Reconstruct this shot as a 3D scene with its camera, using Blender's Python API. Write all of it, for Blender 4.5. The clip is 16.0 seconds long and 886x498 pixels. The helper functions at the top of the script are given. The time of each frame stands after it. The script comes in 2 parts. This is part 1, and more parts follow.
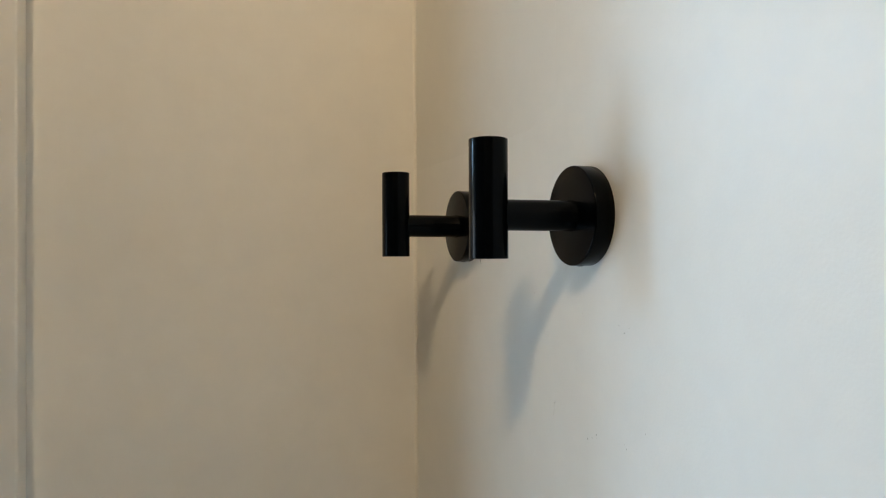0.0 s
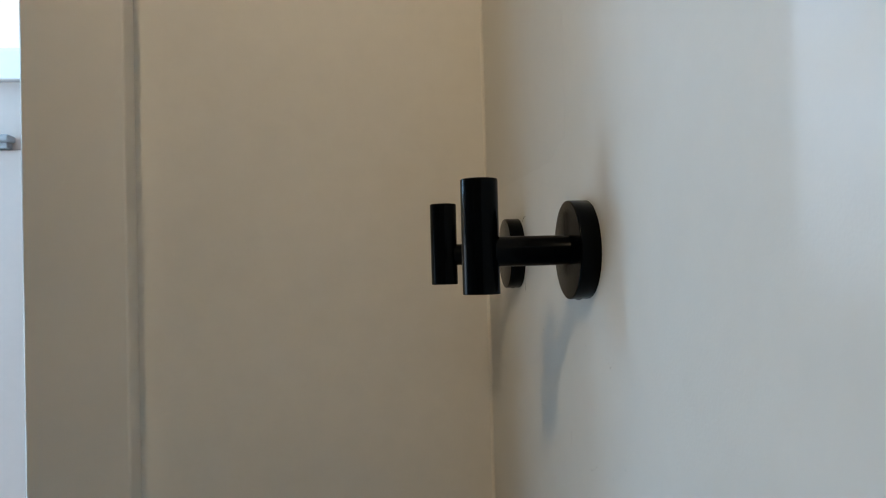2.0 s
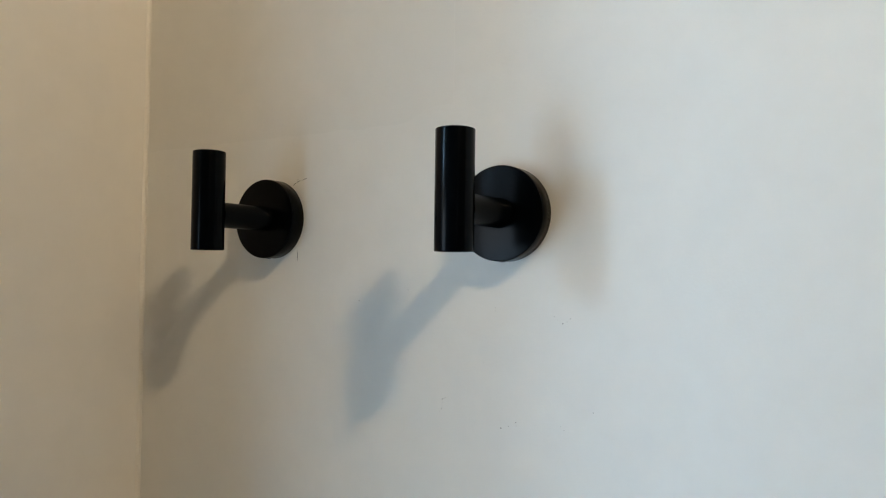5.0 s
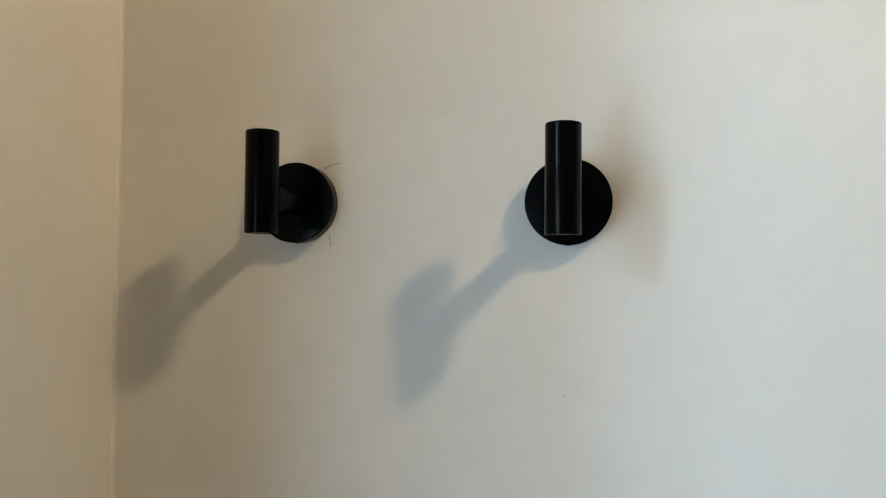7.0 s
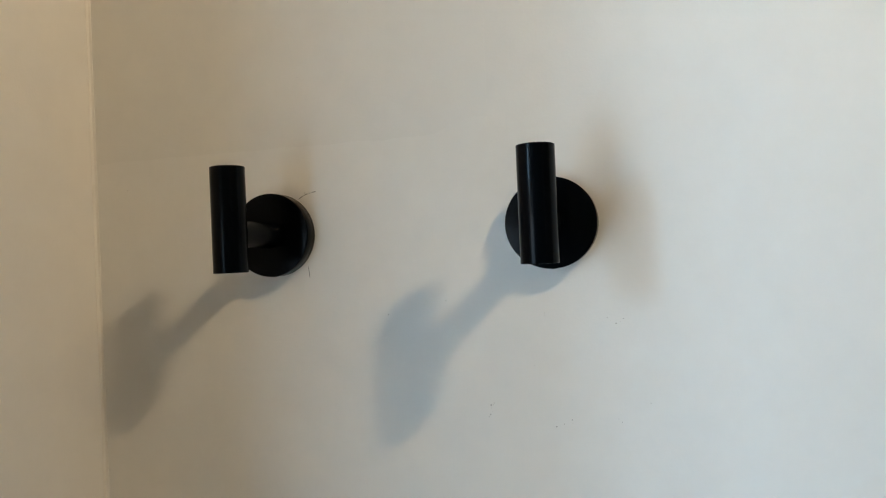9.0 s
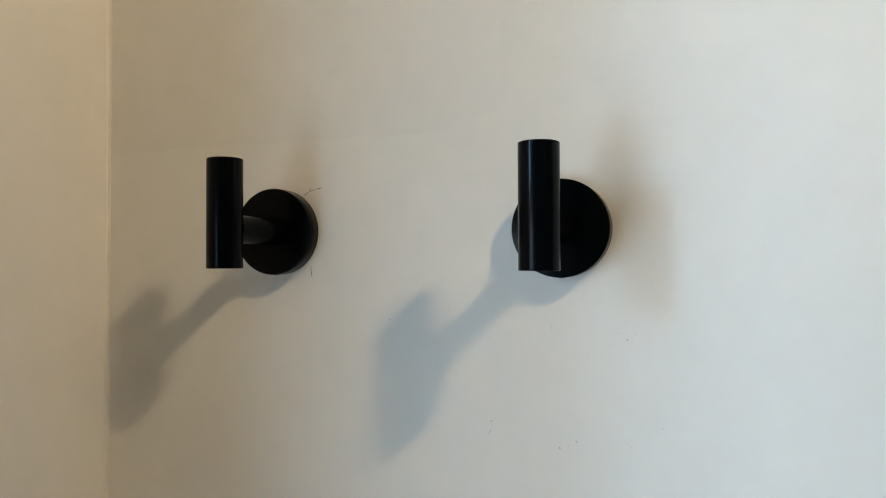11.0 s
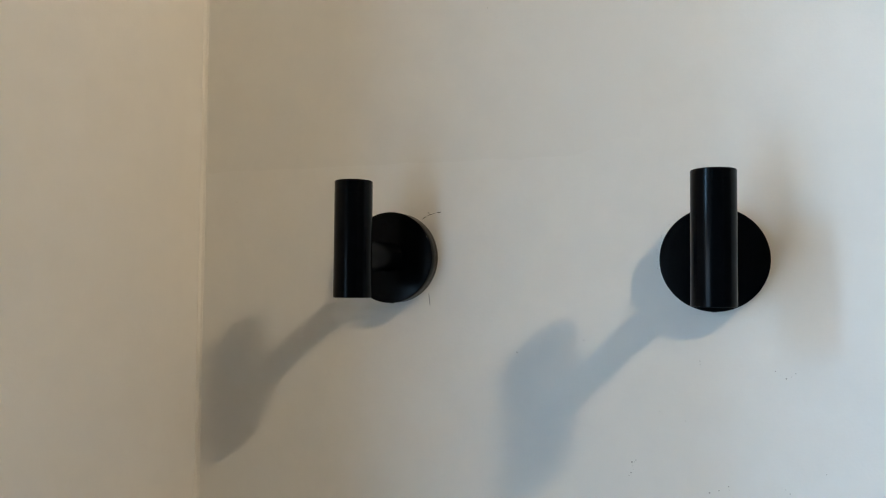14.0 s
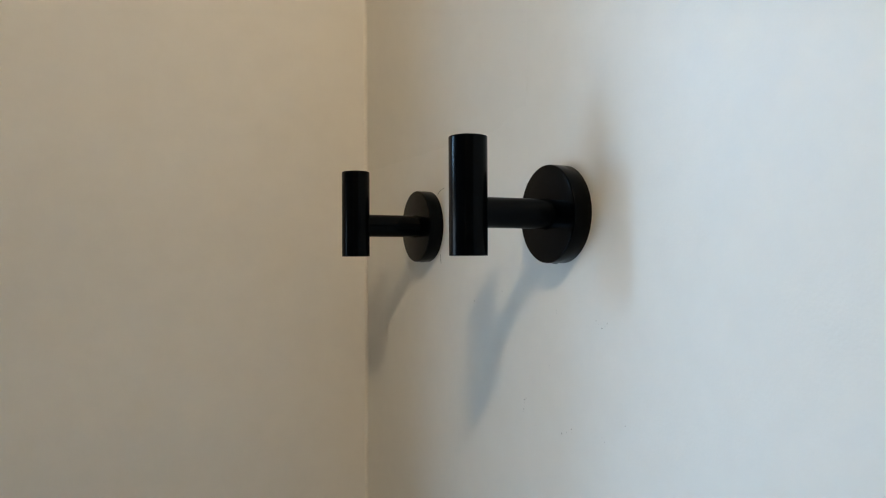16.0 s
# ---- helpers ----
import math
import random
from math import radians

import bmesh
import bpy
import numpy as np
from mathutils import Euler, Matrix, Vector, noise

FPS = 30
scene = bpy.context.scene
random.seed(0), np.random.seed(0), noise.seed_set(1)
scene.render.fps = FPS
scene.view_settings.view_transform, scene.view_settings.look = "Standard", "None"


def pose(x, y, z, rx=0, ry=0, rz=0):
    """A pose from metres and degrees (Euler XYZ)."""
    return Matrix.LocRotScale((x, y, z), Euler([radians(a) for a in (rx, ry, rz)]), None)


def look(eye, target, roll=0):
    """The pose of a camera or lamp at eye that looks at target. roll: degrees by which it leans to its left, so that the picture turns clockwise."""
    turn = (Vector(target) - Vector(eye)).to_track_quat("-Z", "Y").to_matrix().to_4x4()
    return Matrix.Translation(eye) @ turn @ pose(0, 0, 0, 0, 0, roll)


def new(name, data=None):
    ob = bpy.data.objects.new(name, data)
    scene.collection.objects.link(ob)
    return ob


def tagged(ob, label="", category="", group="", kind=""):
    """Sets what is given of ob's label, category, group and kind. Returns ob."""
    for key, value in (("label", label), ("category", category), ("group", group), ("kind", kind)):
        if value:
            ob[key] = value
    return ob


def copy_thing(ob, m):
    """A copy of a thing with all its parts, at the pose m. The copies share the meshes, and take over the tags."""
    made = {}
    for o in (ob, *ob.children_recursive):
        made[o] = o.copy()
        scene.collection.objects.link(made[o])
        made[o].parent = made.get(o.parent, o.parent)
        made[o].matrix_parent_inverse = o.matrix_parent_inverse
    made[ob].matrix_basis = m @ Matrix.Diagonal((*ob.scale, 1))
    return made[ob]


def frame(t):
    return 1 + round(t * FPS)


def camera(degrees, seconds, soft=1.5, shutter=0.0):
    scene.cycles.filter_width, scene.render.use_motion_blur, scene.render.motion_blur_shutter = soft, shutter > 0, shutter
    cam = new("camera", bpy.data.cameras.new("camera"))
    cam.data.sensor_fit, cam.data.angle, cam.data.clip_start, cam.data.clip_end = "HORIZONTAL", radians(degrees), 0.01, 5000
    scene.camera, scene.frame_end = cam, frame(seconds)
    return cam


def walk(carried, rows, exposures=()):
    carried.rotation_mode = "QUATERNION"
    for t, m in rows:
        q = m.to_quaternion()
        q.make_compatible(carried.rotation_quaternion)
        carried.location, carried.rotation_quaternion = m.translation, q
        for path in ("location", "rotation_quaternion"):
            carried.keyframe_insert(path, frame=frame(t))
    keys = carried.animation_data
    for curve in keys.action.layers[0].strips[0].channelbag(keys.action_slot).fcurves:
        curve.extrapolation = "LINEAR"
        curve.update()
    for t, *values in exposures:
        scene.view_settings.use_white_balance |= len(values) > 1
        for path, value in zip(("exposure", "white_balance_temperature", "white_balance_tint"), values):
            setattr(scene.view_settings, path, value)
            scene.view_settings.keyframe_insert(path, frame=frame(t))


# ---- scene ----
# The hook wall is the plane x = 0, the door wall the plane y = 0; the room lies at x < 0, y < 0.
cam = camera(60.44, 16.0, soft=1.1)
ROWS = [
    (0.0, -0.2012, -0.6640, 1.6295, -18.86, 0.53, 0.31),
    (0.5, -0.1654, -0.6618, 1.6320, -10.71, 0.81, 0.57),
    (1.0, -0.1368, -0.6762, 1.6428, -5.71, 0.95, 1.26),
    (1.5, -0.1185, -0.6916, 1.6423, -4.34, 1.20, 1.43),
    (2.0, -0.1187, -0.7033, 1.6436, -6.14, 1.23, 1.51),
    (2.5, -0.1511, -0.6936, 1.6377, -11.38, 1.02, 0.65),
    (3.0, -0.2321, -0.6682, 1.6350, -21.14, 0.59, 0.28),
    (3.2, -0.2760, -0.6447, 1.6340, -25.34, 0.58, -0.09),
    (3.5, -0.3356, -0.6222, 1.6313, -33.01, 0.33, -0.60),
    (3.7, -0.3516, -0.6046, 1.6298, -37.42, 0.33, -0.61),
    (4.0, -0.3459, -0.5826, 1.6201, -42.41, 0.43, -0.79),
    (4.2, -0.3345, -0.5719, 1.6194, -45.39, 0.68, -0.72),
    (6.3, -0.4634, -0.3727, 1.6162, -74.05, 1.67, -0.82),
    (6.5, -0.4654, -0.3602, 1.6154, -75.21, 1.45, -0.66),
    (7.0, -0.4678, -0.3379, 1.6090, -77.41, 1.53, -0.48),
    (7.5, -0.4603, -0.3366, 1.6049, -77.59, 1.03, 0.17),
    (8.0, -0.4537, -0.3264, 1.6120, -77.32, 0.83, 1.12),
    (8.5, -0.4578, -0.3520, 1.6335, -75.84, 0.32, 2.22),
    (9.0, -0.4384, -0.3673, 1.6344, -74.47, 0.45, 2.45),
    (9.2, -0.4327, -0.3693, 1.6341, -73.81, 0.31, 2.39),
    (11.3, -0.3883, -0.3941, 1.6305, -69.46, 1.31, 0.08),
    (11.5, -0.3744, -0.3879, 1.6311, -71.52, 1.60, 0.26),
    (11.7, -0.3779, -0.3705, 1.6296, -73.37, 1.42, 0.39),
    (12.0, -0.4121, -0.3243, 1.6320, -77.00, 1.14, 0.47),
    (12.5, -0.4601, -0.2721, 1.6324, -81.49, 2.59, 0.25),
    (13.0, -0.4738, -0.2620, 1.6383, -84.51, 3.70, -0.13),
    (13.5, -0.4558, -0.2644, 1.6357, -81.96, 3.70, -0.73),
    (14.0, -0.4093, -0.3122, 1.6389, -70.33, 2.30, -0.48),
    (14.2, -0.3735, -0.3668, 1.6387, -64.99, 2.22, -0.29),
    (14.5, -0.3302, -0.4457, 1.6407, -54.92, 1.74, -0.11),
    (14.8, -0.3301, -0.5091, 1.6429, -47.65, 1.01, -0.19),
    (15.0, -0.3367, -0.5511, 1.6358, -43.81, 0.59, -0.20),
    (15.5, -0.3204, -0.6166, 1.6305, -34.54, 0.39, -0.18),
    (15.7, -0.2807, -0.6355, 1.6302, -30.13, 0.62, 0.14),
    (16.0, -0.2310, -0.6512, 1.6246, -25.25, 1.03, 0.29),
]
EXPOSURES = [(0.0, -0.17, 6400, 10), (0.5, -0.34, 6240, 10), (1.0, -0.51, 6260, 10), (1.5, -0.63, 6220, 10), (2.0, -0.74, 6080, 10), (2.5, -0.66, 6010, 10),
             (3.0, -0.44, 6200, 10), (3.5, -0.26, 6090, 10), (4.0, -0.17, 6070, 10), (4.3, -0.17, 6080, 10), (6.5, -0.13, 6500, 10), (7.0, -0.12, 6470, 10),
             (8.5, -0.10, 6270, 10), (9.0, -0.09, 6270, 10), (11.5, -0.02, 6270, 10), (13.0, -0.08, 6540, 10), (14.0, -0.06, 5850, 10), (14.2, -0.05, 5800, 10),
             (14.5, -0.01, 5910, 10), (15.0, -0.06, 6010, 10), (15.5, -0.20, 6150, 10), (16.0, -0.23, 6040, 10)]
walk(cam, [(t, pose(x, y, z, 90 + pitch, roll, yaw)) for t, x, y, z, yaw, pitch, roll in ROWS], EXPOSURES)

# ---- light ----
SUN_ELEVATION, SUN_ROTATION = radians(13.6), radians(-39.8)
world = bpy.data.worlds.new("sky")
scene.world = world
world.use_nodes = True
wn = world.node_tree
sky = wn.nodes.new("ShaderNodeTexSky")
sky.sky_type, sky.sun_disc = "NISHITA", False
sky.sun_elevation, sky.sun_rotation = SUN_ELEVATION, SUN_ROTATION
wn.links.new(sky.outputs[0], wn.nodes["Background"].inputs[0])
wn.nodes["Background"].inputs[1].default_value = 0.15


def area(name, eye, target, sx, sy, watts, colour, roll=0):
    data = bpy.data.lights.new(name, "AREA")
    data.shape, data.size, data.size_y = "RECTANGLE", sx, sy
    data.energy, data.color = watts, colour
    ob = new(name, data)
    ob.matrix_world = look(eye, target, roll)
    return ob


# a low, hazy sun that comes in over the sill of the high window
sun = bpy.data.lights.new("sun", "SUN")
sun.energy, sun.angle, sun.color = 0.66, radians(0.5), (0.55, 0.74, 1.0)
sun_ob = new("sun", sun)
toward = Vector((math.sin(SUN_ROTATION) * math.cos(SUN_ELEVATION), math.cos(SUN_ROTATION) * math.cos(SUN_ELEVATION), math.sin(SUN_ELEVATION)))
sun_ob.matrix_world = look(toward * 30, (0, 0, 0))

# the warm lamp of the room: a small oval spot under the ceiling with a wide soft cone, turned towards the hook wall
LAMP = Vector((-0.5957, -1.182, 2.513))
lamp = area("lamp_light", LAMP, LAMP + Vector((0.66, 0.47, -0.28)), 0.12, 0.08, 5.5, (1.0, 0.76, 0.465))
lamp.data.shape, lamp.data.spread = "ELLIPSE", radians(106)
# daylight: two assumed windows out of view in the west wall, and the clerestory
area("unseen_high_window_light", (-1.995, 1.30, 2.35), (0, 1.30, 2.35), 0.44, 0.54, 43.0, (0.39, 0.70, 1.0))
area("unseen_low_window_light", (-1.995, 0.71, 1.06), (0, 0.71, 1.06), 1.10, 1.26, 33.5, (0.53, 0.775, 1.0))
area("clerestory_light", (-1.12, 1.585, 2.51), (-1.12, 0, 2.1), 1.6, 0.38, 6.0, (0.80, 0.88, 1.0))


# ---- materials ----
def material(name, colour, rough=0.6, metal=0.0):
    m = bpy.data.materials.new(name)
    m.use_nodes = True
    b = m.node_tree.nodes["Principled BSDF"]
    b.inputs["Base Color"].default_value = (*colour, 1)
    b.inputs["Roughness"].default_value = rough
    b.inputs["Metallic"].default_value = metal
    return m


def node(m, kind, **inputs):
    n = m.node_tree.nodes.new(kind)
    for k, v in inputs.items():
        n.inputs[k.replace("_", " ")].default_value = v
    return n


def link(m, a, b):
    m.node_tree.links.new(a, b)


def noise_node(m, scale, detail=3.0, rough=0.5):
    co = m.node_tree.nodes.new("ShaderNodeTexCoord")
    n = node(m, "ShaderNodeTexNoise", Scale=scale, Detail=detail, Roughness=rough)
    link(m, co.outputs["Object"], n.inputs["Vector"])
    return n


def ranged(m, value, lo, hi, a=0.35, b=0.65):
    r = node(m, "ShaderNodeMapRange")
    r.inputs["From Min"].default_value, r.inputs["From Max"].default_value = a, b
    r.inputs["To Min"].default_value, r.inputs["To Max"].default_value = lo, hi
    link(m, value, r.inputs["Value"])
    return r.outputs["Result"]


def math_node(m, op, a, b):
    n = m.node_tree.nodes.new("ShaderNodeMath")
    n.operation = op
    link(m, a, n.inputs[0])
    if isinstance(b, float):
        n.inputs[1].default_value = b
    else:
        link(m, b, n.inputs[1])
    return n.outputs[0]


def paint(name, colour, rough=0.5, peel=1.0, vary=0.03):
    """Rolled wall paint: faint cloudiness, orange peel, slow unevenness of the plaster."""
    m = material(name, colour, rough)
    b = m.node_tree.nodes["Principled BSDF"]
    big, mid = noise_node(m, 3.0, 4), noise_node(m, 38.0, 4, 0.6)
    tone = math_node(m, "MULTIPLY", ranged(m, big.outputs["Fac"], 1 - vary, 1 + vary), ranged(m, mid.outputs["Fac"], 1 - vary * 0.5, 1 + vary * 0.5))
    mix = m.node_tree.nodes.new("ShaderNodeVectorMath")
    mix.operation = "SCALE"
    mix.inputs[0].default_value = colour
    link(m, tone, mix.inputs["Scale"])
    link(m, mix.outputs[0], b.inputs["Base Color"])
    fine, slow = noise_node(m, 620.0, 2, 0.5), noise_node(m, 55.0, 3, 0.5)
    patch = ranged(m, noise_node(m, 9.0, 2).outputs["Fac"], 0.35, 1.0)
    bump = node(m, "ShaderNodeBump", Strength=0.14 * peel, Distance=0.0006)
    link(m, math_node(m, "MULTIPLY", fine.outputs["Fac"], patch), bump.inputs["Height"])
    bump2 = node(m, "ShaderNodeBump", Strength=0.03 * peel, Distance=0.0025)
    link(m, slow.outputs["Fac"], bump2.inputs["Height"])
    link(m, bump.outputs[0], bump2.inputs["Normal"])
    link(m, bump2.outputs[0], b.inputs["Normal"])
    link(m, ranged(m, mid.outputs["Fac"], rough - 0.06, rough + 0.06), b.inputs["Roughness"])
    return m


WALL = paint("wall_paint", (0.80, 0.775, 0.725), 0.48)
WALL_OLD = paint("older_wall_paint", (0.778, 0.752, 0.700), 0.50, 1.0)
def feather(m, inner, outer, colour):
    """Lets a paint fade into another colour along y, between inner and outer."""
    b = m.node_tree.nodes["Principled BSDF"]
    tone = b.inputs["Base Color"].links[0].from_socket
    co = m.node_tree.nodes.new("ShaderNodeTexCoord")
    axes = m.node_tree.nodes.new("ShaderNodeSeparateXYZ")
    link(m, co.outputs["Object"], axes.inputs[0])
    wob = ranged(m, noise_node(m, 45.0, 3).outputs["Fac"], -0.012, 0.012)
    mix = m.node_tree.nodes.new("ShaderNodeMix")
    mix.data_type = "RGBA"
    mix.inputs["B"].default_value = (*colour, 1)
    link(m, tone, mix.inputs["A"])
    link(m, ranged(m, math_node(m, "ADD", axes.outputs["Y"], wob), 0.0, 1.0, inner, outer), mix.inputs["Factor"])
    link(m, mix.outputs["Result"], b.inputs["Base Color"])


feather(WALL_OLD, -0.215, -0.268, (0.80, 0.775, 0.725))
TRIM = paint("trim_paint", (0.80, 0.775, 0.73), 0.38, 0.35, 0.015)
CAULK = paint("caulk", (0.82, 0.785, 0.72), 0.45, 0.3, 0.02)
CEILING = paint("ceiling_paint", (0.82, 0.80, 0.77), 0.8)
FAR_WALL = paint("next_room_beige_paint", (0.50, 0.39, 0.335), 0.6)
FAR_TRIM = paint("next_room_trim", (0.31, 0.305, 0.31), 0.5, 0.4)
FAR_WHITE = paint("white_sill_paint", (0.82, 0.73, 0.69), 0.5, 0.4)
TILE = paint("floor_stone", (0.28, 0.265, 0.25), 0.4, 0.5, 0.08)
PALE_WALL = paint("pale_wall_paint", (0.80, 0.80, 0.79), 0.6)
PALE_FLOOR = paint("pale_floor", (0.68, 0.66, 0.63), 0.45, 0.5, 0.06)
PLAIN_WALL = paint("plain_wall_paint", (0.66, 0.635, 0.60), 0.6)


def black_metal():
    """Satin black powder coat with very fine grain and a few specks of dust."""
    m = material("satin_black_coating", (0.0010, 0.0015, 0.0022), 0.30)
    b = m.node_tree.nodes["Principled BSDF"]
    b.inputs["Specular IOR Level"].default_value = 0.07
    cloud = noise_node(m, 400.0, 3)
    link(m, ranged(m, cloud.outputs["Fac"], 0.19, 0.21), b.inputs["Roughness"])
    specks = noise_node(m, 900.0, 1)
    mix = node(m, "ShaderNodeMix")
    mix.data_type = "RGBA"
    mix.inputs["A"].default_value = (0.0010, 0.0015, 0.0022, 1)
    mix.inputs["B"].default_value = (0.16, 0.15, 0.14, 1)
    link(m, ranged(m, specks.outputs["Fac"], 0.0, 1.0, 0.88, 0.92), mix.inputs["Factor"])
    link(m, mix.outputs["Result"], b.inputs["Base Color"])
    return m


BLACK = black_metal()
SCREW = material("blackened_steel_screw", (0.10, 0.10, 0.10), 0.35, 0.9)
PENCIL = material("pencil_graphite", (0.10, 0.09, 0.08), 0.6)
NIB = paint("paint_nib", (0.68, 0.65, 0.60), 0.5, 0.3)
PIT = material("pin_hole", (0.48, 0.45, 0.41), 0.9)
GLASS = material("tinted_glass", (0.32, 0.66, 0.70), 0.02)
GLASS.node_tree.nodes["Principled BSDF"].inputs["Transmission Weight"].default_value = 1.0


# ---- mesh helpers ----
def mesh_of(name, bm, mat, smooth=False):
    bmesh.ops.recalc_face_normals(bm, faces=bm.faces)
    me = bpy.data.meshes.new(name)
    bm.to_mesh(me)
    bm.free()
    me.materials.append(mat)
    if smooth:
        for p in me.polygons:
            p.use_smooth = True
        me.set_sharp_from_angle(angle=radians(40))
    return me


def part(name, bm, mat, parent=None, label="", smooth=False):
    ob = new(name, mesh_of(name, bm, mat, smooth))
    if parent is not None:
        ob.parent = parent
    return tagged(ob, label)


def box(x0, y0, z0, x1, y1, z1, bevel=0.0, segments=2):
    bm = bmesh.new()
    bmesh.ops.create_cube(bm, size=1, matrix=Matrix.LocRotScale(((x0 + x1) / 2, (y0 + y1) / 2, (z0 + z1) / 2), None, (abs(x1 - x0), abs(y1 - y0), abs(z1 - z0))))
    if bevel:
        bmesh.ops.bevel(bm, geom=bm.edges[:], offset=bevel, segments=segments, affect="EDGES", profile=0.5)
    return bm


def lathe(profile, m=Matrix(), steps=96):
    """Turns (radius, height) pairs about the z axis; the ends close on the axis."""
    bm = bmesh.new()
    rings = []
    for r, h in profile:
        if r == 0:
            rings.append([bm.verts.new((0, 0, h))])
        else:
            rings.append([bm.verts.new((r * math.cos(2 * math.pi * k / steps), r * math.sin(2 * math.pi * k / steps), h)) for k in range(steps)])
    for a, b in zip(rings, rings[1:]):
        for k in range(steps):
            j = (k + 1) % steps
            if len(a) == 1:
                bm.faces.new((a[0], b[k], b[j]))
            elif len(b) == 1:
                bm.faces.new((a[k], b[0], a[j]))
            else:
                bm.faces.new((a[k], b[k], b[j], a[j]))
    bm.transform(m)
    return bm


def rounded(r, h, b, out=1, n=4):
    """The profile of a rounded rim: from the side wall (r, h - b) to the top (r - b, h)."""
    return [(r - b + b * math.cos(a), h - out * b + out * b * math.sin(a)) for a in (math.pi / 2 * k / n for k in range(n + 1))]


def structure(name, bm, mat, label, category):
    return tagged(part(name, bm, mat), label, category, kind="structure")


# ---- the room ----
OPEN_R, OPEN_L, HEAD = -0.4046, -1.22, 2.04
ROOM_W, ROOM_S, CEIL = -2.2, -2.5, 2.75
structure("wall_east", box(0, ROOM_S, 0, 0.12, 0.0, CEIL), WALL, "cream painted plaster wall behind the hooks", "wall")
structure("wall_north", box(OPEN_R + 0.0155, 0, 0, 0.12, 0.12, CEIL), WALL, "cream painted wall beside the door opening", "wall")
structure("wall_north_over_door", box(OPEN_L, 0, HEAD + 0.014, OPEN_R + 0.0155, 0.12, CEIL), WALL, "cream painted wall over the door opening", "wall")
structure("wall_north_beyond_door", box(ROOM_W, 0, 0, OPEN_L, 0.12, CEIL), WALL, "cream painted wall past the door opening", "wall")
structure("wall_south", box(ROOM_W, ROOM_S - 0.12, 0, 0.12, ROOM_S, CEIL), PLAIN_WALL, "plain painted wall", "wall")
structure("wall_west", box(ROOM_W - 0.12, ROOM_S - 0.12, 0, ROOM_W, 0.12, CEIL), PLAIN_WALL, "plain painted wall", "wall")
structure("ceiling", box(ROOM_W - 0.12, ROOM_S - 0.12, CEIL, 0.12, 0.12, CEIL + 0.1), CEILING, "plain white painted ceiling", "ceiling")
structure("floor", box(ROOM_W - 0.12, ROOM_S - 0.12, -0.1, 0.12, 0.12, 0), TILE, "plain grey stone floor", "floor")

# door lining and casing
CASE_R, CASE_T = -0.3168, 0.026
lining = structure("door_1", box(OPEN_R + 0.0015, 0.0002, 0, OPEN_R + 0.0153, 0.121, HEAD, 0.001), TRIM, "cream painted lining of an open doorway", "door frame")
part("lining_far_side", box(OPEN_L, -0.001, 0, OPEN_L + 0.014, 0.121, HEAD, 0.001), TRIM, lining)
part("lining_head", box(OPEN_L, -0.001, HEAD, OPEN_R + 0.0155, 0.121, HEAD + 0.014, 0.001), TRIM, lining)

def casing_board():
    """A thick flat board with eased arrises that stands proud of the wall."""
    plan = [(OPEN_R + 0.001, -0.0002), (OPEN_R + 0.001, -CASE_T + 0.0015), (OPEN_R + 0.0025, -CASE_T), (CASE_R - 0.0030, -CASE_T), (CASE_R - 0.0014, -CASE_T + 0.0007),
            (CASE_R - 0.0008, -CASE_T + 0.0024), (CASE_R, -0.0002)]
    bm = bmesh.new()
    face = bm.faces.new([bm.verts.new((x, y, 0)) for x, y in plan])
    r = bmesh.ops.extrude_face_region(bm, geom=[face])
    bmesh.ops.translate(bm, verts=[v for v in r["geom"] if isinstance(v, bmesh.types.BMVert)], vec=(0, 0, HEAD + 0.09))
    return bm


structure("trim_door_side", casing_board(), TRIM, "flat cream painted door casing on the wall", "door casing")
structure("trim_door_far_side", box(OPEN_L - 0.092, -CASE_T, 0, OPEN_L + 0.003, -0.0001, HEAD + 0.09, 0.0015), TRIM, "flat cream painted door casing on the wall", "door casing")
structure("trim_door_head", box(OPEN_L + 0.003, -CASE_T, HEAD - 0.003, OPEN_R - 0.003, -0.0001, HEAD + 0.09, 0.0015), TRIM, "flat cream painted door casing over the doorway", "door casing")


def caulk_bead():
    """A thin concave bead with an uneven edge that closes the corner."""
    bm = bmesh.new()
    rows = []
    n = 220
    for k in range(n + 1):
        z = 1.0 + 1.2 * k / n
        w = 0.0024 + 0.0009 * noise.noise((0, 0, z * 14)) + 0.0005 * noise.noise((3, 0, z * 60))
        v = 0.0024 + 0.0009 * noise.noise((7, 0, z * 11)) + 0.0005 * noise.noise((9, 0, z * 70))
        pts = [(-w, 0.0005), (-w, -0.0003), (-w * 0.45, -0.0006 - v * 0.18), (-0.0006 - w * 0.12, -v * 0.5), (-0.0003, -v), (0.0005, -v)]
        rows.append([bm.verts.new((x, y, z)) for x, y in pts])
    for a, b in zip(rows, rows[1:]):
        for k in range(len(a) - 1):
            bm.faces.new((a[k], a[k + 1], b[k + 1], b[k]))
    return bm


structure("trim_caulk", caulk_bead(), CAULK, "thin uneven painted caulk bead in the corner", "caulk")


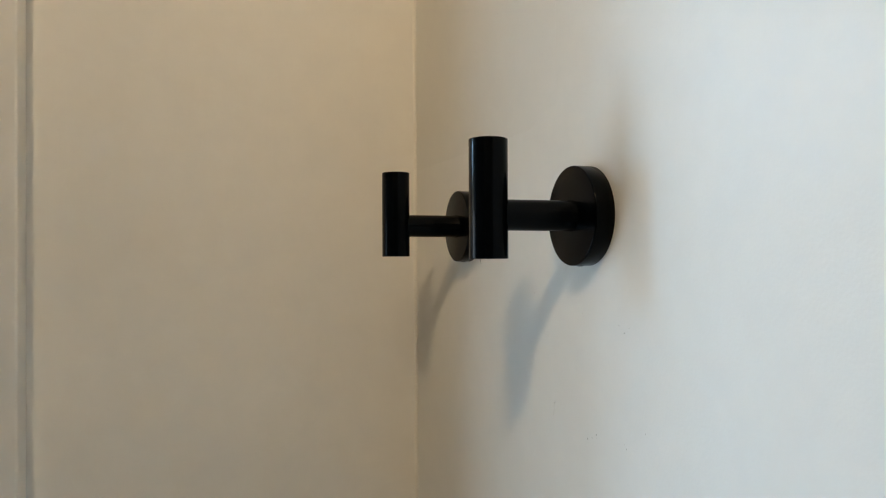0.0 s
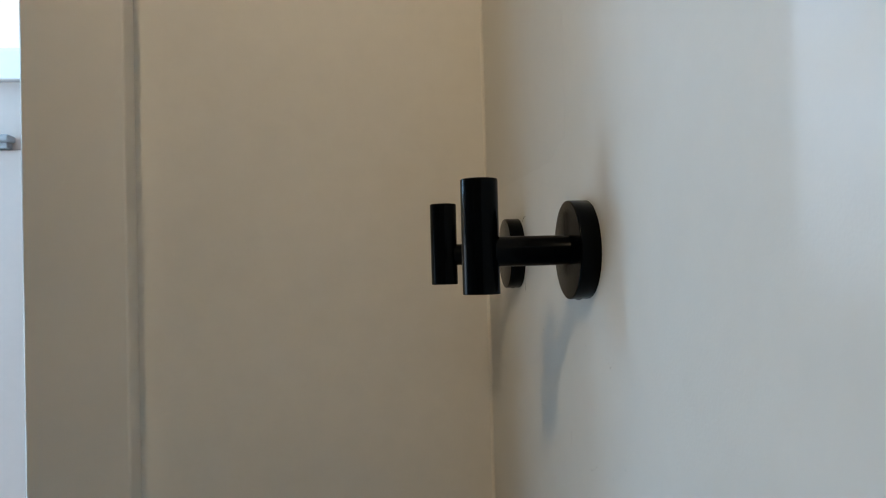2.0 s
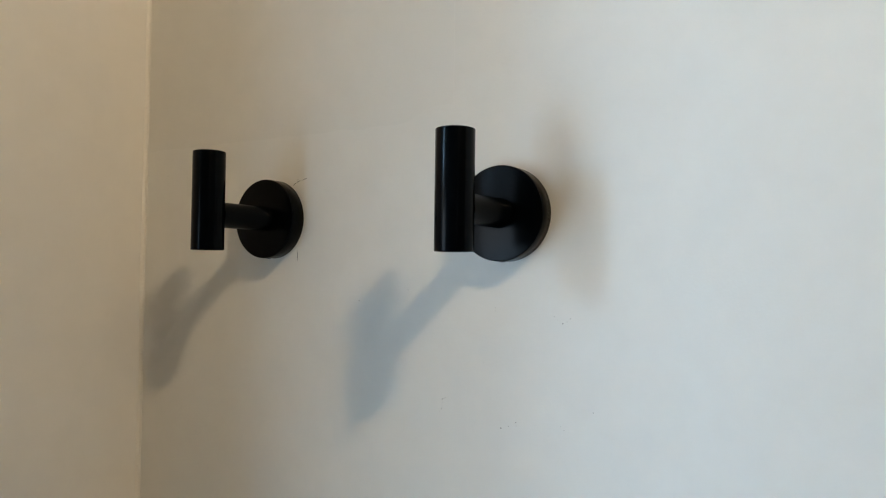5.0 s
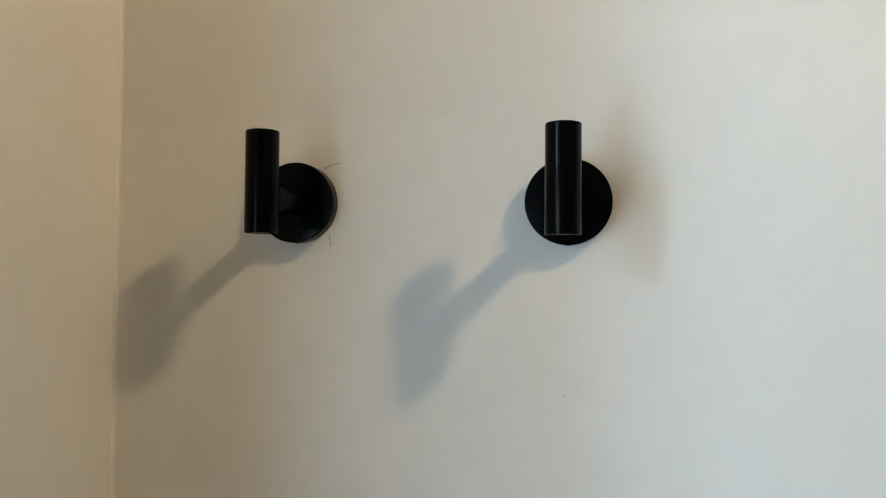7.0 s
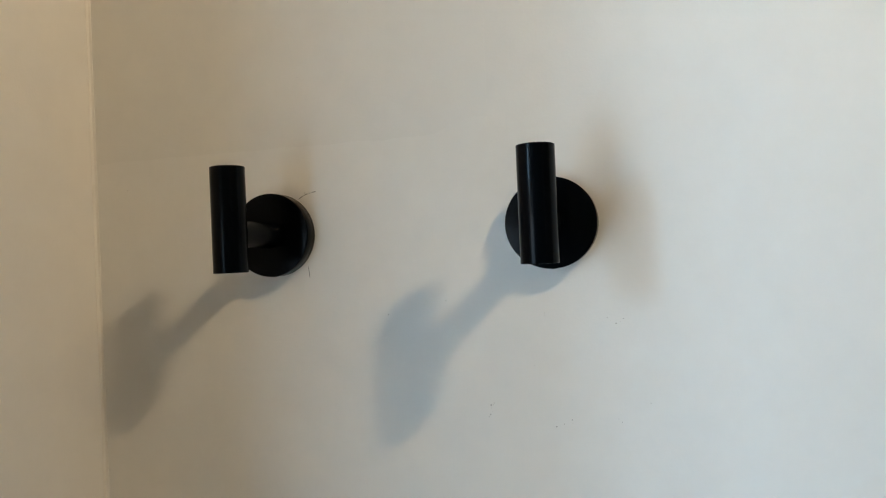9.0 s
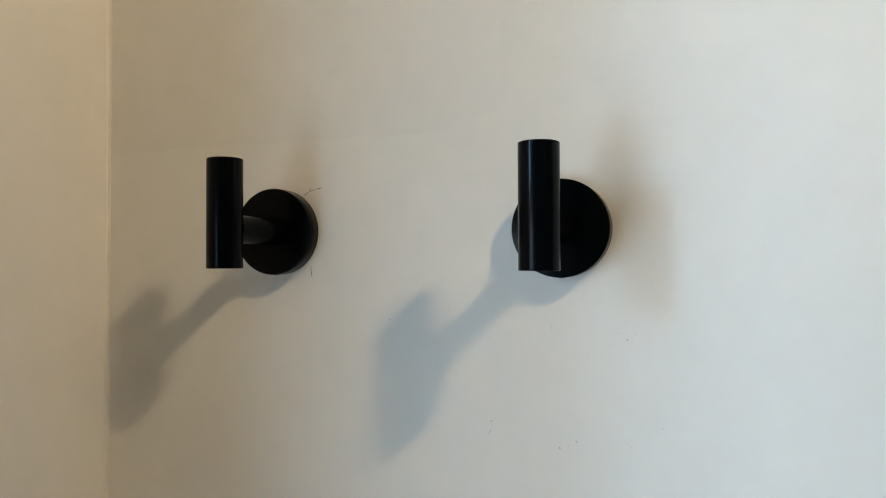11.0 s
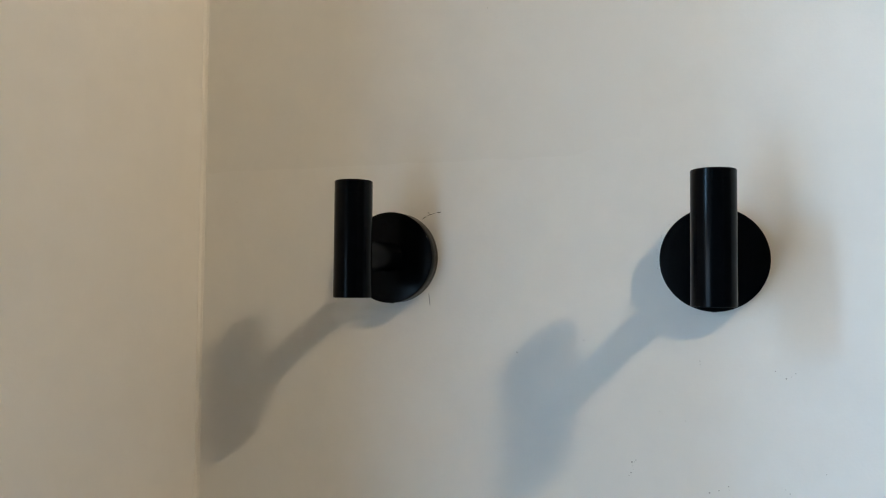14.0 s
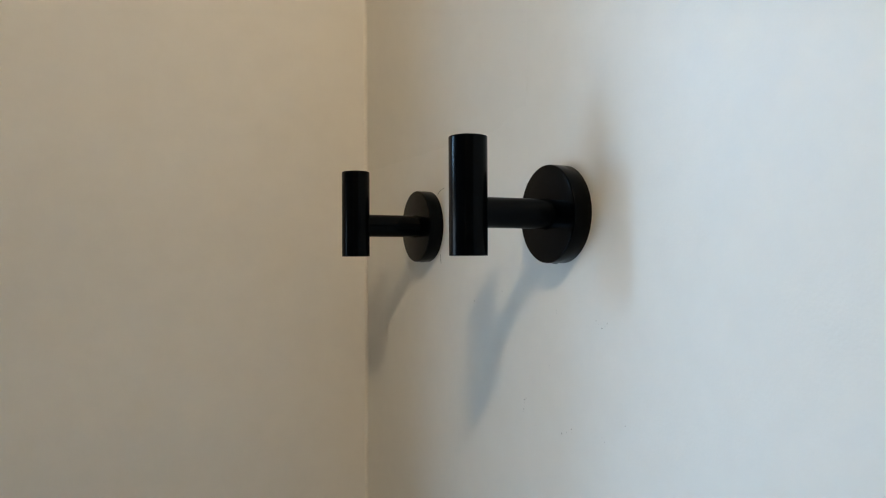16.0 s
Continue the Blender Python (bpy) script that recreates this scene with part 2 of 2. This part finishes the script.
def old_paint():
    """A skin of older paint with a ragged brushed lower edge."""
    bm = bmesh.new()
    low, high = [], []
    n = 160
    for k in range(n + 1):
        y = -0.004 - 0.272 * k / n
        step = min(1, max(0, (-0.236 - y) / 0.034))
        z = 1.7065 + 0.009 * step * step * (3 - 2 * step) + 0.0012 * noise.noise((y * 60, 0, 0)) + 0.0006 * noise.noise((y * 320, 2, 0))
        low.append(bm.verts.new((-0.0001, y, z)))
        high.append(bm.verts.new((-0.0001, y + 0.0006 * noise.noise((5, y * 90, 0)), 1.96)))
    for k in range(n):
        bm.faces.new((low[k], low[k + 1], high[k + 1], high[k]))
    r = bmesh.ops.extrude_face_region(bm, geom=bm.faces[:])
    bmesh.ops.translate(bm, verts=[v for v in r["geom"] if isinstance(v, bmesh.types.BMVert)], vec=(0.0006, 0, 0))
    return bm


structure("trim_paint_patch", old_paint(), WALL_OLD, "slightly darker patch of older wall paint with a brushed edge", "paint patch")

# ---- the next room, seen through the doorway ----
FAR, WEST = 1.6, -2.0
structure("next_room_floor", box(WEST - 0.1, 0.12, -0.1, 0.12, FAR + 0.12, 0), PALE_FLOOR, "pale floor of the next room", "floor")
structure("next_room_ceiling", box(WEST - 0.1, 0.12, 2.75, 0.12, FAR + 0.12, 2.85), CEILING, "white ceiling of the next room", "ceiling")
structure("next_room_wall_east", box(-0.25, 0.12, 0, -0.13, FAR + 0.12, 2.75), FAR_WALL, "grey painted wall of the next room", "wall")
structure("next_room_wall_west_low", box(WEST - 0.1, 0.12, 0, WEST, FAR, 0.38), PALE_WALL, "pale painted wall below a window", "wall")
structure("next_room_wall_west_band", box(WEST - 0.1, 0.12, 1.72, WEST, FAR, 1.75), PALE_WALL, "pale painted band of wall between two windows", "wall")
structure("next_room_wall_west_high", box(WEST - 0.1, 0.12, 2.66, WEST, FAR, 2.75), PALE_WALL, "pale painted wall over a window", "wall")
structure("next_room_wall_west_end", box(WEST - 0.1, 1.30, 0.38, WEST, FAR, 1.72), PALE_WALL, "pale painted wall beside a window", "wall")
structure("next_room_wall_west_high_end", box(WEST - 0.1, 1.56, 1.75, WEST, FAR, 2.66), PALE_WALL, "pale painted wall beside a high window", "wall")
structure("next_room_wall_west_high_near", box(WEST - 0.1, 0.12, 1.75, WEST, 0.97, 2.66), PALE_WALL, "pale painted wall beside a high window", "wall")


def window(name, y0, z0, y1, z1, label):
    """A plain white frame of four bars in the west wall."""
    a, b, w = WEST - 0.07, WEST - 0.02, 0.04
    frame_bar = structure(name, box(a, y0 + 0.002, z0 + 0.002, b, y0 + w, z1 - 0.002, 0.003), FAR_WHITE, label, "window")
    part("window_frame", box(a, y1 - w, z0 + 0.002, b, y1 - 0.002, z1 - 0.002, 0.003), FAR_WHITE, frame_bar)
    part("window_head", box(a, y0 + w, z1 - w, b, y1 - w, z1 - 0.002, 0.003), FAR_WHITE, frame_bar)
    part("window_sill", box(a, y0 + w, z0 + 0.002, b, y1 - w, z0 + w, 0.003), FAR_WHITE, frame_bar)


# unseen windows, added to give the daylight lamps on the hook wall an opening
window("window_1", 0.12, 0.38, 1.30, 1.72, "wide white framed window assumed in the next room, out of view")
window("window_4", 0.97, 1.75, 1.56, 2.66, "high white framed window assumed in the next room, out of view")
DR, DL, SLOT = -1.2272, -1.70, -1.186
structure("next_room_wall_north", box(DR, FAR, 0, -0.25, FAR + 0.12, 2.054), FAR_WALL, "grey painted wall beside a glazed door", "wall")
structure("next_room_wall_by_slot", box(SLOT, FAR, 2.054, -0.25, FAR + 0.12, 2.098), FAR_WALL, "grey painted wall beside a slim pane", "wall")
structure("next_room_wall_over_slot", box(WEST - 0.1, FAR, 2.098, -0.25, FAR + 0.02, 2.205), FAR_WALL, "grey painted wall over a slim pane", "wall")
structure("next_room_wall_over_door", box(DL, FAR, 2.01, DR, FAR + 0.12, 2.054), FAR_WALL, "grey painted wall over a glazed door", "wall")
structure("next_room_wall_end", box(WEST - 0.1, FAR, 0, DL, FAR + 0.12, 2.098), FAR_WALL, "grey painted wall past a glazed door", "wall")
structure("next_room_wall_top", box(WEST - 0.1, FAR, 2.72, -0.25, FAR + 0.12, 2.75), FAR_WALL, "strip of wall over the high window", "wall")
slot = structure("window_3", box(DL, FAR + 0.03, 2.0541, SLOT, FAR + 0.05, 2.058, 0.001), FAR_TRIM, "slim tinted window pane in a grey wall", "window")
slot_pane = part("pane", box(DL, FAR + 0.002, 2.058, SLOT, FAR + 0.008, 2.098), GLASS, slot)
slot_pane.visible_shadow = False
structure("window_2", box(WEST - 0.08, FAR - 0.03, 2.207, -0.27, FAR + 0.10, 2.298, 0.004), FAR_WHITE, "bright white sill under a high strip window", "window")
door = structure("door_2", box(DL + 0.002, FAR + 0.005, 0.0, DL + 0.06, FAR + 0.045, 2.005), FAR_TRIM, "grey door with a tinted glass pane, closed", "glazed door")
part("rail", box(DL + 0.06, FAR + 0.005, 1.96, DR - 0.001, FAR + 0.045, 2.005), FAR_TRIM, door)
part("bottom_rail", box(DL + 0.06, FAR + 0.005, 0.0, DR - 0.001, FAR + 0.045, 0.25), FAR_TRIM, door)
pane = part("pane", box(DL + 0.06, FAR + 0.008, 0.25, DR - 0.001, FAR + 0.014, 1.96), GLASS, door, "pale blue-green tinted glass")
pane.visible_shadow = False
structure("trim_far_door", box(DR, FAR - 0.02, 0, -0.80, FAR - 0.0002, 2.005, 0.003), FAR_WALL, "wide flat grey board beside a glazed door", "door casing")
cap = structure("trim_far_door_cap", box(DL, FAR - 0.035, 2.008, -1.108, FAR - 0.0002, 2.026, 0.003), FAR_TRIM, "moulded grey cap over a glazed door", "door casing")
part("moulding", box(DL - 0.01, FAR - 0.05, 2.0262, -1.098, FAR - 0.0002, 2.046, 0.006, 3), FAR_TRIM, cap)
backdrop = bpy.data.materials.new("bright_hazy_sky")
backdrop.use_nodes = True
glow = backdrop.node_tree.nodes["Principled BSDF"]
glow.inputs["Base Color"].default_value = (0, 0, 0, 1)
glow.inputs["Emission Color"].default_value = (0.90, 0.96, 1.0, 1)
glow.inputs["Emission Strength"].default_value = 2.0
structure("backdrop", box(-4.3, 6.0, -0.1, 8, 6.1, 9), backdrop, "bright hazy white daylight outside the windows", "sky")
structure("ground", box(-14, FAR + 0.12, -0.2, 8, 6.0, -0.1), TILE, "pale paving outside the windows", "ground")

# ---- the robe hooks ----
def robe_hook(y, z):
    """A round backplate, a short round arm and an upright round peg; its base lies on the wall."""
    hook = new("robe_hook")
    hook.matrix_world = pose(0, y, z)
    out = Matrix.Rotation(radians(-90), 4, "Y")
    part("backplate", lathe([(0, 0), (0.0257, 0), (0.026, 0.0004)] + rounded(0.026, 0.0106, 0.0007) + [(0, 0.0106)], out, 128), BLACK, hook, smooth=True)
    part("arm", lathe([(0, 0.0100), (0.0083, 0.0100), (0.0083, 0.0107), (0.0079, 0.0112), (0.0079, 0.0500), (0, 0.0500)], out), BLACK, hook, smooth=True)
    peg = part("peg", lathe([(0, -0.0205), (0.0090, -0.0205), (0.0090, -0.0218), (0.0092, -0.0220)] + [(r, h) for r, h in reversed(rounded(0.0098, -0.0220, 0.0004, -1))]
                            + rounded(0.0098, 0.0379, 0.0004) + [(0.0090, 0.0381), (0.0088, 0.0374), (0, 0.0374)], pose(-0.0567, 0, 0)), BLACK, hook, smooth=True)
    part("end_cap", lathe([(0, 0.0372), (0.0086, 0.0372), (0.0086, 0.0377), (0.0083, 0.0380), (0, 0.0380)], pose(-0.0567, 0, 0), 64), BLACK, peg, smooth=True)
    part("end_cap", lathe([(0, -0.0203), (0.0086, -0.0203), (0.0086, -0.0213), (0.0083, -0.0216), (0, -0.0216)], pose(-0.0567, 0, 0), 64), BLACK, peg, smooth=True)
    screw = lathe([(0, 0), (0.0016, 0), (0.0016, 0.0014), (0.0013, 0.0017), (0.0009, 0.0017), (0.0008, 0.0007), (0, 0.0007)], pose(-0.0052, 0.0, -0.0246, 180), 24)
    part("set_screw", screw, SCREW, hook, "small steel set screw", smooth=True)
    return hook


first = tagged(robe_hook(-0.1368, 1.6513), "satin black metal robe hook on the wall nearer the corner", "robe hook", "robe hooks on the wall")
tagged(copy_thing(first, pose(0, -0.3117, 1.650)), "satin black metal robe hook on the wall farther from the corner", "robe hook")


# ---- marks on the wall ----
def stroke(points, width, depth=0.00008, ragged=0.35):
    """A thin ragged line on the hook wall through (y, z) points."""
    bm = bmesh.new()
    rows = []
    n = 10 * (len(points) - 1)
    for k in range(n + 1):
        s = k / n * (len(points) - 1)
        i = min(int(s), len(points) - 2)
        a, b = Vector(points[i]), Vector(points[i + 1])
        p = a.lerp(b, s - i)
        side = Vector((-(b - a).y, (b - a).x)).normalized()
        w = width * (0.25 + 0.75 * math.sin(math.pi * (0.1 + 0.8 * k / n))) * (1 + ragged * noise.noise((k * 0.9, points[0][0] * 500, 0)))
        rows.append([bm.verts.new((x, p.x + side.x * w * q, p.y + side.y * w * q)) for x, q in ((0.0002, 0.5), (-depth, 0.3), (-depth, -0.3), (0.0002, -0.5))])
    for a, b in zip(rows, rows[1:]):
        for k in range(3):
            bm.faces.new((a[k], a[k + 1], b[k + 1], b[k]))
    return bm


mark = part("pencil_mark", stroke([(-0.1528, 1.6735), (-0.1542, 1.6746), (-0.1553, 1.6751)], 0.0006), PENCIL)
tagged(mark, "faint broken pencil line on the wall by a hook", "pencil mark", "pencil marks")
part("dash", stroke([(-0.1560, 1.6755), (-0.1576, 1.6762), (-0.1590, 1.6765)], 0.0006), PENCIL, mark)
part("dash", stroke([(-0.1597, 1.6768), (-0.1608, 1.6769)], 0.0005), PENCIL, mark)
part("dash", stroke([(-0.1616, 1.6772), (-0.1632, 1.6774), (-0.1645, 1.6776)], 0.0006), PENCIL, mark)
part("dash", stroke([(-0.1572, 1.6766), (-0.1566, 1.6776)], 0.0004), PENCIL, mark)
tagged(part("pencil_mark", stroke([(-0.1573, 1.6310), (-0.1577, 1.6270), (-0.1582, 1.6238)], 0.0005), PENCIL), "short upright pencil tick on the wall under a hook", "pencil mark", "pencil marks")


def nib(y, z, r, mat, label):
    bm = bmesh.new()
    bmesh.ops.create_icosphere(bm, subdivisions=2, radius=r)
    for v in bm.verts:
        v.co *= 1 + 0.35 * noise.noise(v.co * 900 + Vector((y * 400, z * 400, 0)))
    bm.transform(Matrix.Translation((0, y, z)) @ Matrix.Diagonal((0.45, 1, 1, 1)))
    return tagged(part("wall_speck", bm, mat, smooth=True), label, "wall speck", "specks on the wall")


SPECKS = [(-0.1551, 1.7502, 4), (-0.1906, 1.7301, 4), (-0.1914, 1.7933, 4), (-0.2094, 1.5994, 6), (-0.0265, 1.6868, 4), (-0.0013, 1.5568, 5),
          (-0.3047, 1.5986, 5), (-0.3049, 1.5970, 5), (-0.3400, 1.5952, 4), (-0.3448, 1.5918, 6), (-0.3472, 1.5928, 5), (-0.3420, 1.5935, 3), (-0.3490, 1.5945, 4),
          (-0.2710, 1.5450, 6), (-0.2722, 1.5452, 5), (-0.2712, 1.5432, 5), (-0.2716, 1.5412, 5), (-0.2705, 1.5395, 6), (-0.2730, 1.5462, 4), (-0.2695, 1.5380, 4),
          (-0.3180, 1.5370, 6), (-0.3182, 1.5352, 5), (-0.3135, 1.5345, 4), (-0.3090, 1.5330, 6), (-0.3440, 1.5380, 5), (-0.3460, 1.5362, 4),
          (-0.2977, 1.5681, 5), (-0.2850, 1.5720, 3), (-0.2460, 1.6070, 4), (-0.2380, 1.6110, 3), (-0.3620, 1.5470, 4), (-0.1900, 1.6700, 3)]
for y, z, r in SPECKS:
    nib(y, z, r * 0.00007, NIB if r % 2 else PIT, "tiny speck in the wall paint")
for k in range(16):
    a = radians(120 + 4.5 * k + random.uniform(-2, 2))
    nib(-0.3117 - 0.0272 * math.cos(a) * random.uniform(0.99, 1.05), 1.65 + 0.0272 * math.sin(a) * random.uniform(0.99, 1.05), random.uniform(0.00012, 0.00026), PIT, "dark dust speck on the wall round a backplate")
